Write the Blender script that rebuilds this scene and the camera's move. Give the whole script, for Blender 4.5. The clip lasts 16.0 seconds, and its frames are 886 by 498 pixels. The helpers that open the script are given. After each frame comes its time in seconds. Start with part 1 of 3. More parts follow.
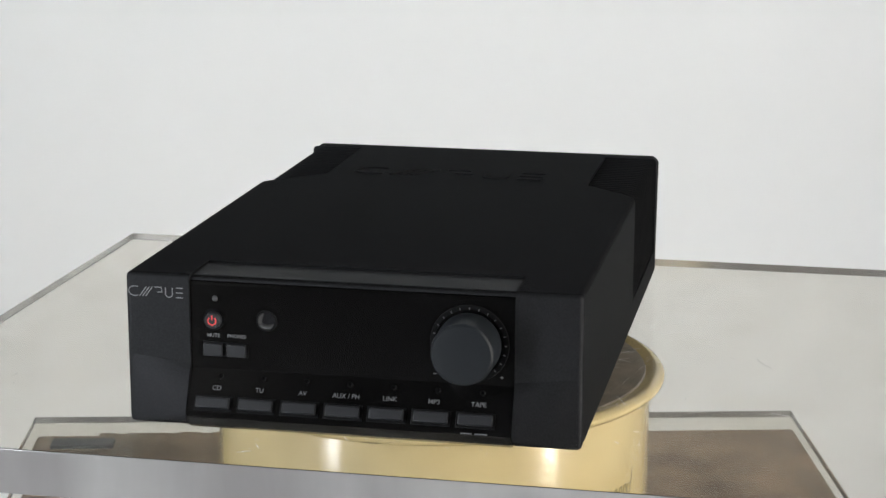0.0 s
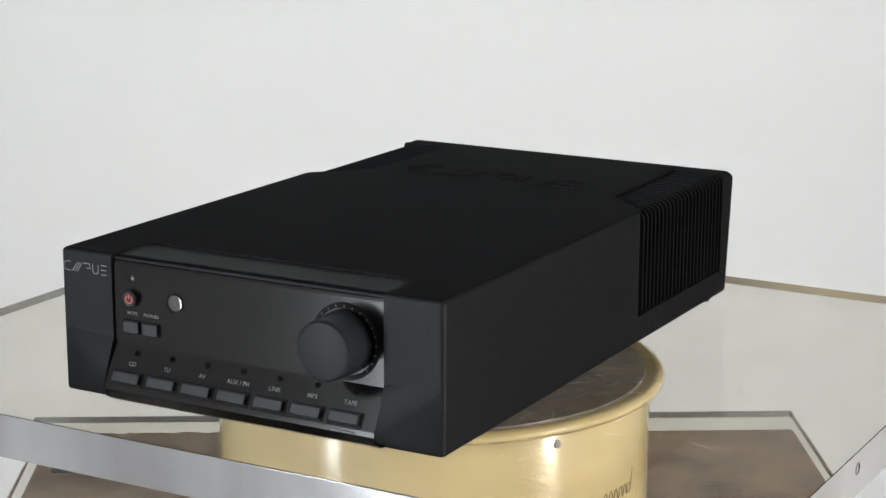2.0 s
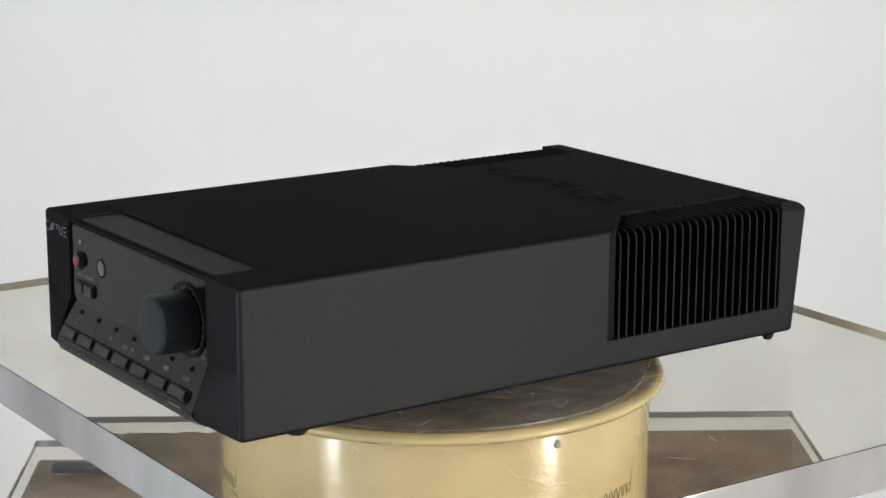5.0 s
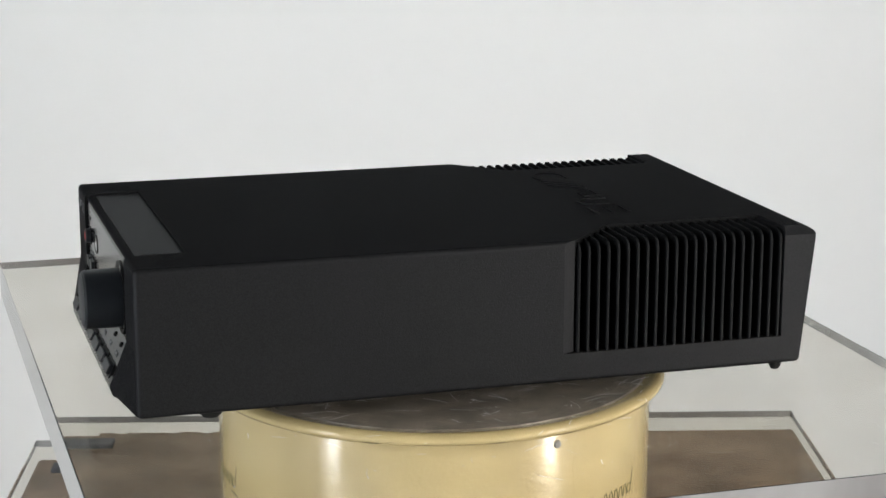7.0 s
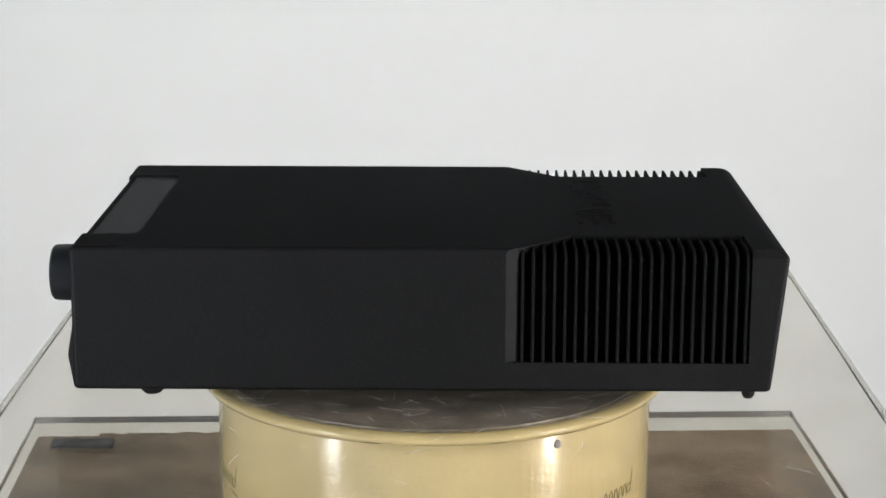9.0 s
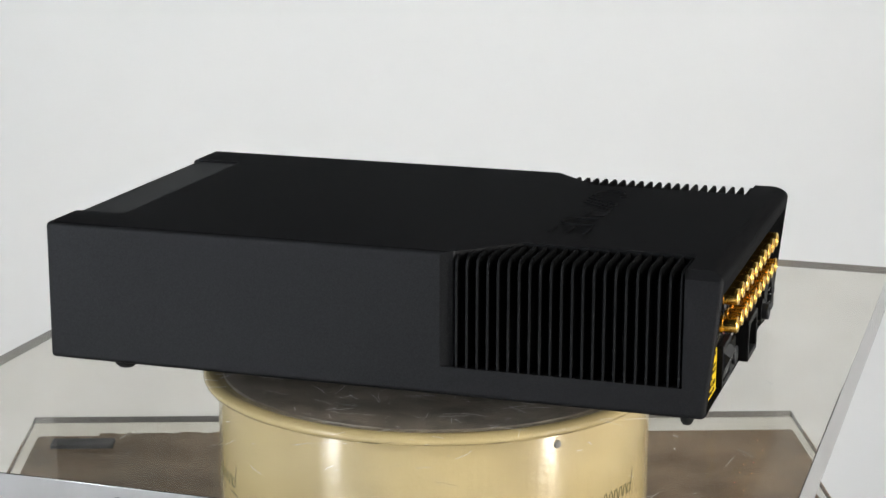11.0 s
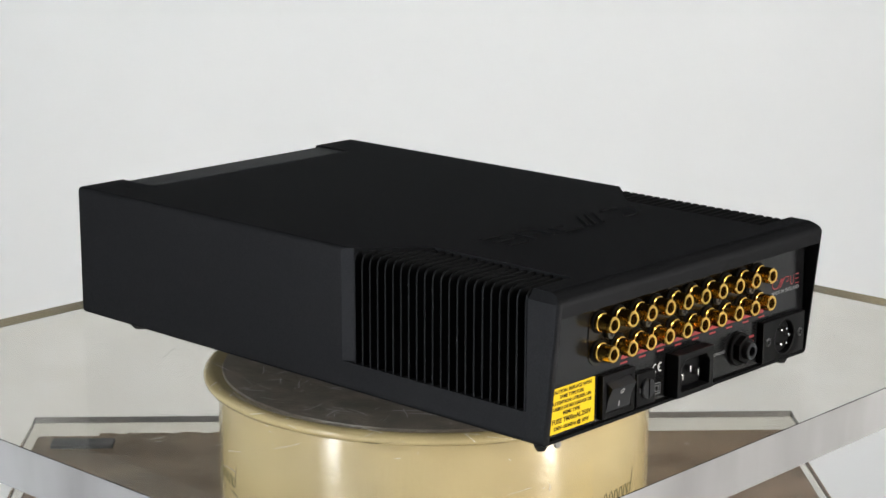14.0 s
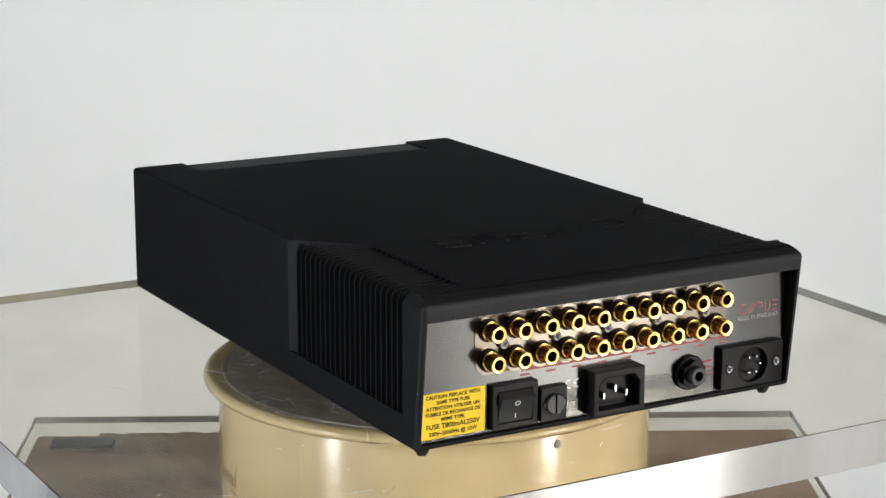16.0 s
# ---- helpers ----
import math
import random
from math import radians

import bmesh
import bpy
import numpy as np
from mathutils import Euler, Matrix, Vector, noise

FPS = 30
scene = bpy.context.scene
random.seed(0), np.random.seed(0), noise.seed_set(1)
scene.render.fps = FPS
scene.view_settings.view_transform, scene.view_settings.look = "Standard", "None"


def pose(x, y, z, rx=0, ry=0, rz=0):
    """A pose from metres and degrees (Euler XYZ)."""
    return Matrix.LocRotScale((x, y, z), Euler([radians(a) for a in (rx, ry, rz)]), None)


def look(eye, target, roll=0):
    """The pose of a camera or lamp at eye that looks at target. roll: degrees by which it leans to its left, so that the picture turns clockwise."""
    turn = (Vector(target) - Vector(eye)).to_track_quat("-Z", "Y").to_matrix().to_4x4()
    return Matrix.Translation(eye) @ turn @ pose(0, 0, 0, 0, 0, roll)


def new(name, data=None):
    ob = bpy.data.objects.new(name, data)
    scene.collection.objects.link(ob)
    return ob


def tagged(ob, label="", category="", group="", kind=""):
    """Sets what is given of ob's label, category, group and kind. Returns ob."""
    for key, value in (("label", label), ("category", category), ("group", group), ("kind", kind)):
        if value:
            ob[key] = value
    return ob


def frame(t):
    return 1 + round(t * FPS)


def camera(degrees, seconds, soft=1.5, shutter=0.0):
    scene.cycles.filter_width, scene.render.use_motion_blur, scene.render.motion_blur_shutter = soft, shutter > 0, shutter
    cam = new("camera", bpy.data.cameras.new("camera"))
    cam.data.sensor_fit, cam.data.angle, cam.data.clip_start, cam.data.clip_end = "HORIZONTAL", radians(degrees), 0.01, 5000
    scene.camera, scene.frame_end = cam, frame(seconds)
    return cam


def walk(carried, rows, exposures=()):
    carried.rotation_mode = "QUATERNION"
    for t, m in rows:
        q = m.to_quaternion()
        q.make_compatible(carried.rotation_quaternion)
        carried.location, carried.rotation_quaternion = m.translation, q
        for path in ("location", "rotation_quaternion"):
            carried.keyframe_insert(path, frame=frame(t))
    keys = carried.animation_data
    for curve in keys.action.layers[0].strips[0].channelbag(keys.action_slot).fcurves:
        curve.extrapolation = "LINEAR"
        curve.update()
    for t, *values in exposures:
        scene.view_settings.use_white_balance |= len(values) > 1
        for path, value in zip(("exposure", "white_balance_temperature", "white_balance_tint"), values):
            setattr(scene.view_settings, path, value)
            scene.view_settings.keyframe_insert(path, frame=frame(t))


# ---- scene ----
Z0 = 0.70                     # height of the amplifier's underside over the floor
SPIN = [(0, -11.69), (1, -20.46), (2, -29.27), (3, -38.10), (4, -46.93), (5, -55.74), (6, -64.52), (7, -73.26), (8, -81.96),
        (9, -90.62), (10, -99.23), (11, -107.80), (12, -116.35), (13, -124.88), (14, -133.40), (15, -141.94), (16, -150.53)]

# camera: stands still on a tripod
EYE = Vector((0, -1.0401, 0.2925 + Z0))
TILT, PAN = radians(13.29), radians(0.258)
AIM = EYE + Vector((math.sin(PAN) * math.cos(TILT), math.cos(PAN) * math.cos(TILT), -math.sin(TILT)))
cam = camera(25.40, 16.0, soft=1.5)
walk(cam, [(0, look(EYE, AIM, 0.17)), (16, look(EYE, AIM, 0.17))], exposures=[(0, 0.0, 6500, 10), (16, 0.0, 6500, 10)])

# light: two tall narrow windows, and two unseen lamps added to brighten the backdrop
world = bpy.data.worlds.new("world")
scene.world = world
world.use_nodes = True
world.node_tree.nodes["Background"].inputs[0].default_value = (0.8, 0.9, 1.0, 1)
world.node_tree.nodes["Background"].inputs[1].default_value = 0.3


def area(name, at, target, sx, sy, watts, colour):
    lamp = bpy.data.lights.new(name, "AREA")
    lamp.shape, lamp.size, lamp.size_y, lamp.energy, lamp.color = "RECTANGLE", sx, sy, watts, colour
    ob = new(name, lamp)
    ob.matrix_world = look(at, target)
    return ob


ROOM_X, ROOM_BACK, ROOM_FRONT, ROOM_H = 1.35, 1.25, -2.2, 2.6
WIN_L, WIN_R, WIN_W, WIN_Z0, WIN_Z1 = -1.09, -0.81, 0.25, 0.03, 2.0
area("window_light", (-ROOM_X - 0.09, WIN_L, (WIN_Z0 + WIN_Z1) / 2), (0, WIN_L, (WIN_Z0 + WIN_Z1) / 2), WIN_W, WIN_Z1 - WIN_Z0, 44, (0.90, 0.95, 1.0))
area("window_light", (ROOM_X + 0.09, WIN_R, (WIN_Z0 + WIN_Z1) / 2), (0, WIN_R, (WIN_Z0 + WIN_Z1) / 2), WIN_W, WIN_Z1 - WIN_Z0, 45, (1.0, 0.96, 0.88))
# Added fill lamps out of view: cool at left, warm at right.
area("backdrop_fill", (-0.55, 0.30, 2.0), (-0.55, 1.25, 1.75), 0.9, 0.20, 6.2, (0.70, 0.90, 1.0))
area("backdrop_fill", (0.65, 0.30, 2.0), (0.65, 1.25, 1.75), 0.9, 0.20, 6.9, (1.0, 0.98, 0.89))


# ---- materials ----
def material(name, colour, rough=0.5, metal=0.0, spec=0.5, vary=0.0, scale=20.0, bump=0.0, bump_scale=800.0, coat=0.0, second=None, rough_vary=0.0, tint=None):
    m = bpy.data.materials.new(name)
    m.use_nodes = True
    nt = m.node_tree
    b = nt.nodes["Principled BSDF"]
    b.inputs["Base Color"].default_value = (*colour, 1)
    b.inputs["Roughness"].default_value = rough
    b.inputs["Metallic"].default_value = metal
    b.inputs["Specular IOR Level"].default_value = spec
    b.inputs["Coat Weight"].default_value = coat
    if tint is not None:
        b.inputs["Specular Tint"].default_value = (tint, tint, tint, 1)
    b.inputs["Coat Roughness"].default_value = 0.08
    tc = nt.nodes.new("ShaderNodeTexCoord")
    if vary:
        n = nt.nodes.new("ShaderNodeTexNoise")
        n.inputs["Scale"].default_value, n.inputs["Detail"].default_value, n.inputs["Roughness"].default_value = scale, 8, 0.62
        nt.links.new(tc.outputs["Object"], n.inputs["Vector"])
        r = nt.nodes.new("ShaderNodeValToRGB")
        r.color_ramp.elements[0].position, r.color_ramp.elements[1].position = 0.3, 0.7
        lo = second or tuple(c * (1 - vary) for c in colour)
        r.color_ramp.elements[0].color = (*lo, 1)
        r.color_ramp.elements[1].color = (*[min(1, c * (1 + vary * 0.4)) for c in colour], 1)
        nt.links.new(n.outputs["Fac"], r.inputs["Fac"])
        nt.links.new(r.outputs["Color"], b.inputs["Base Color"])
        if rough_vary:
            q = nt.nodes.new("ShaderNodeMapRange")
            q.inputs["To Min"].default_value, q.inputs["To Max"].default_value = rough - rough_vary, rough + rough_vary
            nt.links.new(n.outputs["Fac"], q.inputs["Value"])
            nt.links.new(q.outputs["Result"], b.inputs["Roughness"])
    if bump:
        n2 = nt.nodes.new("ShaderNodeTexNoise")
        n2.inputs["Scale"].default_value, n2.inputs["Detail"].default_value = bump_scale, 3
        nt.links.new(tc.outputs["Object"], n2.inputs["Vector"])
        bp = nt.nodes.new("ShaderNodeBump")
        bp.inputs["Strength"].default_value, bp.inputs["Distance"].default_value = bump, 0.0004
        nt.links.new(n2.outputs["Fac"], bp.inputs["Height"])
        nt.links.new(bp.outputs["Normal"], b.inputs["Normal"])
    return m


CASE = material("black_powder_coat", (0.0216, 0.0220, 0.0235), 0.50, metal=0.65, spec=0.0, tint=0.34, vary=0.30, scale=1300, bump=0.35, bump_scale=1500)
FIN = material("black_cast_metal", (0.0165, 0.0169, 0.0179), 0.50, metal=0.5, spec=0.0, tint=0.34, vary=0.2, scale=12, bump=0.2, bump_scale=1500)
PANEL = material("satin_black_panel", (0.0026, 0.0025, 0.0026), 0.15, spec=0.23, vary=0.15, scale=30)
REAR = material("satin_black_metal", (0.006, 0.006, 0.0065), 0.20, spec=0.37, vary=0.15, scale=30, bump=0.01, bump_scale=1500)
STRIP = material("dark_grey_plastic", (0.0140, 0.0144, 0.0160), 0.40, spec=0.01, vary=0.15, scale=25, bump=0.08, bump_scale=2000)
BUTTON = material("charcoal_button", (0.016, 0.017, 0.0195), 0.42, spec=0.25, vary=0.15, scale=60)
BLACK = material("black_plastic", (0.006, 0.006, 0.0065), 0.4, spec=0.08, vary=0.15, scale=60)
SMOKE = material("grey_bracket", (0.10, 0.10, 0.105), 0.6, spec=0.1, vary=0.4, scale=90)
RUBBER = material("black_rubber", (0.012, 0.012, 0.012), 0.8, spec=0.2, vary=0.2, scale=60)
KNOB = material("black_knob", (0.0125, 0.0145, 0.017), 0.42, spec=0.12, vary=0.15, scale=40)
PRINT = material("dim_red_print", (0.22, 0.010, 0.014), 0.5, vary=0.1, scale=80)
RED = material("red_ink", (0.55, 0.03, 0.03), 0.5, vary=0.1, scale=80)
WHITE = material("white_ink", (0.62, 0.62, 0.62), 0.5, vary=0.1, scale=80)
GREYINK = material("grey_ink", (0.17, 0.173, 0.18), 0.45, vary=0.1, scale=80)
GOLD = material("gold_plating", (0.80, 0.50, 0.12), 0.22, metal=1.0, vary=0.12, scale=90)
STEEL = material("steel", (0.55, 0.55, 0.55), 0.25, metal=1.0, vary=0.1, scale=90)
DARKSTEEL = material("dark_steel", (0.09, 0.09, 0.095), 0.35, metal=1.0, vary=0.1, scale=90)
YELLOW = material("yellow_label", (0.72, 0.49, 0.010), 0.5, spec=0.2, vary=0.06, scale=60)
DIMINK = material("dim_grey_ink", (0.10, 0.102, 0.108), 0.45, vary=0.1, scale=80)
LABELINK = material("label_ink", (0.03, 0.025, 0.01), 0.6, spec=0.1, vary=0.1, scale=80)
LENS = material("smoked_lens", (0.01, 0.01, 0.012), 0.06, spec=0.6, vary=0.1, scale=80, coat=1.0)
CREAM = material("cream_enamel", (0.555, 0.452, 0.242), 0.17, spec=0.5, vary=0.16, scale=22, bump=0.5, bump_scale=420, coat=0.7)
WORN = material("worn_platter", (0.235, 0.205, 0.180), 0.34, spec=0.5, vary=0.6, scale=70, bump=0.25, bump_scale=400, rough_vary=0.12)
SCRIPT = material("olive_script", (0.10, 0.085, 0.02), 0.5, vary=0.1, scale=80)
BOARD = material("brown_board", (0.31, 0.232, 0.186), 0.6, spec=0.1, vary=0.55, scale=20, bump=0.2, bump_scale=200)
WALL = material("white_wall", (0.80, 0.80, 0.80), 0.9, spec=0.1, vary=0.03, scale=1.5, bump=0.03, bump_scale=60)
SIDE = material("pale_wall", (0.86, 0.86, 0.86), 0.9, spec=0.1, vary=0.06, scale=2)
DIM = material("dark_grey_wall", (0.06, 0.06, 0.06), 0.9, spec=0.1, vary=0.08, scale=2)
HAIR = material("hairline_grey", (0.30, 0.30, 0.30), 0.7, vary=0.1, scale=90)
SCRATCH = material("scratch_white", (0.75, 0.75, 0.75), 0.6, vary=0.1, scale=90)

def clear(name, rough, gloss):
    """Clear acrylic, faintly cloudy, with little glare on its faces."""
    m = bpy.data.materials.new(name)
    m.use_nodes = True
    nt = m.node_tree
    nt.nodes.remove(nt.nodes["Principled BSDF"])
    see, glare, mix = (nt.nodes.new(k) for k in ("ShaderNodeBsdfRefraction", "ShaderNodeBsdfGlass", "ShaderNodeMixShader"))
    haze, ramp, tc = (nt.nodes.new(k) for k in ("ShaderNodeTexNoise", "ShaderNodeValToRGB", "ShaderNodeTexCoord"))
    haze.inputs["Scale"].default_value, haze.inputs["Detail"].default_value, haze.inputs["Distortion"].default_value = 18, 4, 0.8
    ramp.color_ramp.elements[0].position, ramp.color_ramp.elements[1].position = 0.32, 0.66
    ramp.color_ramp.elements[0].color, ramp.color_ramp.elements[1].color = (0.903, 0.891, 0.860, 1), (0.936, 0.926, 0.900, 1)
    nt.links.new(tc.outputs["Object"], haze.inputs["Vector"])
    nt.links.new(haze.outputs["Fac"], ramp.inputs["Fac"])
    for n in (see, glare):
        n.inputs["IOR"].default_value, n.inputs["Roughness"].default_value = 1.49, rough
        nt.links.new(ramp.outputs["Color"], n.inputs["Color"])
    mix.inputs["Fac"].default_value = gloss
    nt.links.new(see.outputs[0], mix.inputs[1])
    nt.links.new(glare.outputs[0], mix.inputs[2])
    nt.links.new(mix.outputs[0], nt.nodes["Material Output"].inputs["Surface"])
    return m


ACRYLIC = clear("clear_acrylic", 0.008, 0.16)
CLEAR = clear("clear_slab", 0.04, 0.16)

# Pale streaks in the colour imitate light refracted inside the plate's edge.
EDGE = bpy.data.materials.new("painted_refraction_edge")
EDGE.use_nodes = True
_b = EDGE.node_tree.nodes["Principled BSDF"]
_b.inputs["Base Color"].default_value = (0.48, 0.475, 0.475, 1)
_b.inputs["Transmission Weight"].default_value, _b.inputs["IOR"].default_value, _b.inputs["Roughness"].default_value = 0.50, 1.49, 0.10
_n, _r, _c, _m = (EDGE.node_tree.nodes.new(k) for k in ("ShaderNodeTexNoise", "ShaderNodeValToRGB", "ShaderNodeTexCoord", "ShaderNodeMapping"))
_m.inputs["Scale"].default_value = (1.0, 1.0, 0.25)
_n.inputs["Scale"].default_value, _n.inputs["Detail"].default_value = 11, 6
_r.color_ramp.elements[0].position, _r.color_ramp.elements[1].position = 0.36, 0.64
_r.color_ramp.elements[0].color, _r.color_ramp.elements[1].color = (0.36, 0.35, 0.35, 1), (0.58, 0.575, 0.58, 1)
EDGE.node_tree.links.new(_c.outputs["Object"], _m.inputs["Vector"])
EDGE.node_tree.links.new(_m.outputs["Vector"], _n.inputs["Vector"])
EDGE.node_tree.links.new(_n.outputs["Fac"], _r.inputs["Fac"])
# Nearly opaque grey stands in for the reflections within the slab's sides.
SLABEDGE = EDGE.copy()
SLABEDGE.name = "painted_reflection_edge"
SLABEDGE.node_tree.nodes["Principled BSDF"].inputs["Transmission Weight"].default_value = 0.15
EDGE.node_tree.links.new(_r.outputs["Color"], _b.inputs["Base Color"])
SLABEDGE.node_tree.nodes["Principled BSDF"].inputs["Base Color"].default_value = (0.36, 0.36, 0.37, 1)
GLOSS = material("bronze_tinted_plate", (0.058, 0.051, 0.043), 0.20, metal=1.0, vary=0.15, scale=30)


def edged(ob, mat=EDGE):
    """Gives the upright sides of a clear plate their own finish."""
    ob.data.materials.append(mat)
    for f in ob.data.polygons:
        if abs(f.normal.z) < 0.4:
            f.material_index = 1


# ---- mesh helpers ----
def finish(mesh, angle=20):
    mesh.polygons.foreach_set("use_smooth", [True] * len(mesh.polygons))
    mesh.set_sharp_from_angle(angle=radians(angle))


def part(name, bm, mat, parent=None, label="", at=None, angle=20):
    bmesh.ops.recalc_face_normals(bm, faces=bm.faces)
    mesh = bpy.data.meshes.new(name)
    bm.to_mesh(mesh)
    bm.free()
    mesh.materials.append(mat)
    finish(mesh, angle)
    ob = new(name, mesh)
    if at is not None:
        ob.matrix_basis = at
    if parent is not None:
        ob.parent = parent
    if label:
        ob["label"] = label
    return ob


def empty(name, m):
    ob = new(name)
    ob.matrix_basis = m
    ob.empty_display_size = 0.02
    return ob


def block(x0, x1, y0, y1, z0, z1, bevel=0.0, seg=2, bm=None):
    bm = bm or bmesh.new()
    r = bmesh.ops.create_cube(bm, size=1, matrix=Matrix.Translation(((x0 + x1) / 2, (y0 + y1) / 2, (z0 + z1) / 2)) @ Matrix.Diagonal((x1 - x0, y1 - y0, z1 - z0, 1)))
    if bevel:
        es = {e for v in r["verts"] for e in v.link_edges}
        bmesh.ops.bevel(bm, geom=list(es), offset=bevel, segments=seg, affect="EDGES", profile=0.5)
    return bm


def lathe(profile, seg=48, m=None, bm=None):
    """Turns (radius, height) points round z; a radius of 0 closes an end."""
    bm, seg = bm or bmesh.new(), max(seg, 20)
    rings = []
    for r, z in profile:
        if r <= 1e-9:
            rings.append([bm.verts.new((0, 0, z))])
        else:
            rings.append([bm.verts.new((r * math.cos(2 * math.pi * i / seg), r * math.sin(2 * math.pi * i / seg), z)) for i in range(seg)])
    for a, b in zip(rings, rings[1:]):
        for i in range(seg):
            j = (i + 1) % seg
            if len(a) == 1 and len(b) > 1:
                bm.faces.new((a[0], b[i], b[j]))
            elif len(b) == 1 and len(a) > 1:
                bm.faces.new((a[i], a[j], b[0]))
            elif len(a) > 1:
                bm.faces.new((a[i], a[j], b[j], b[i]))
    if m is not None:
        bmesh.ops.transform(bm, matrix=m, verts=[v for ring in rings for v in ring])
    return bm


def prism(points, lo, hi, axis="x", bm=None):
    """Extrudes a polygon along an axis: for x the points are (y, z), for y (x, z), for z (x, y)."""
    bm = bm or bmesh.new()
    put = {"x": lambda p, s: (s, p[0], p[1]), "y": lambda p, s: (p[0], s, p[1]), "z": lambda p, s: (p[0], p[1], s)}[axis]
    a = [bm.verts.new(put(p, lo)) for p in points]
    b = [bm.verts.new(put(p, hi)) for p in points]
    bm.faces.new(a)
    bm.faces.new(b[::-1])
    for i in range(len(points)):
        j = (i + 1) % len(points)
        bm.faces.new((a[i], b[i], b[j], a[j]))
    bmesh.ops.recalc_face_normals(bm, faces=bm.faces)
    return bm


def stroke(points, width, depth, m, bm=None):
    """A flat band along a line of (x, y) points, as print or relief, laid by m (its z points off the surface)."""
    bm = bm or bmesh.new()
    pts = [Vector((*p, 0)) for p in points]
    low, high = [], []
    for i, p in enumerate(pts):
        a, b = pts[max(i - 1, 0)], pts[min(i + 1, len(pts) - 1)]
        d = (b - a).normalized()
        n = Vector((-d.y, d.x, 0)) * width / 2
        low.append([bm.verts.new(m @ (p + n)), bm.verts.new(m @ (p - n))])
        high.append([bm.verts.new(m @ (p + n + Vector((0, 0, depth)))), bm.verts.new(m @ (p - n + Vector((0, 0, depth))))])
    for i in range(len(pts) - 1):
        bm.faces.new((high[i][0], high[i][1], high[i + 1][1], high[i + 1][0]))
        bm.faces.new((low[i][0], low[i + 1][0], low[i + 1][1], low[i][1]))
        for k in (0, 1):
            bm.faces.new((low[i][k], high[i][k], high[i + 1][k], low[i + 1][k]))
    for i in (0, -1):
        bm.faces.new((low[i][0], low[i][1], high[i][1], high[i][0]))
    return bm


def arc(cx, cy, r, a0, a1, n=14, ry=None):
    return [(cx + r * math.cos(radians(a0 + (a1 - a0) * i / n)), cy + (ry or r) * math.sin(radians(a0 + (a1 - a0) * i / n))) for i in range(n + 1)]


def lettering(name, words, size, m, mat, parent, label="", depth=0.00008, bold=0.0, squeeze=1.0):
    curve = bpy.data.curves.new(name, "FONT")
    curve.body, curve.size, curve.align_x, curve.align_y, curve.extrude, curve.offset = words, size, "CENTER", "CENTER", depth, bold
    curve.resolution_u = 3
    temp = new(name, curve)
    mesh = bpy.data.meshes.new_from_object(temp.evaluated_get(bpy.context.evaluated_depsgraph_get()))
    bpy.data.objects.remove(temp)
    mesh.transform(m @ Matrix.Diagonal((squeeze, 1, 1, 1)))
    mesh.materials.clear()
    mesh.materials.append(mat)
    ob = new(name, mesh)
    ob.parent = parent
    if label:
        ob["label"] = label
    return ob


def solid(bm):
    mesh = bpy.data.meshes.new("temp")
    bmesh.ops.recalc_face_normals(bm, faces=bm.faces)
    bm.to_mesh(mesh)
    bm.free()
    return new("temp", mesh)


def carve(bm, cutters, bevel=0.0, seg=2, joined=()):
    """The mesh that is left of bm when the cutters are taken from it and the joined are added, its edges rounded."""
    ob, tools = solid(bm), []
    for how, group in (("UNION", joined), ("DIFFERENCE", cutters)):
        for c in group:
            t = solid(c)
            tools.append(t)
            mod = ob.modifiers.new("cut", "BOOLEAN")
            mod.operation, mod.object, mod.solver = how, t, "EXACT"
    if bevel:
        mod = ob.modifiers.new("round", "BEVEL")
        mod.width, mod.segments, mod.limit_method, mod.angle_limit = bevel, seg, "ANGLE", radians(24)
    bpy.context.view_layer.update()
    mesh = bpy.data.meshes.new_from_object(ob.evaluated_get(bpy.context.evaluated_depsgraph_get()))
    for o in (ob, *tools):
        bpy.data.objects.remove(o)
    out = bmesh.new()
    out.from_mesh(mesh)
    bpy.data.meshes.remove(mesh)
    return out


# directions in which print and fittings face
FRONT = lambda x, y, z: Matrix.Translation((x, y, z)) @ Matrix(((1, 0, 0, 0), (0, 0, -1, 0), (0, 1, 0, 0), (0, 0, 0, 1)))
BACK = lambda x, y, z: Matrix.Translation((x, y, z)) @ Matrix(((-1, 0, 0, 0), (0, 0, 1, 0), (0, 1, 0, 0), (0, 0, 0, 1)))


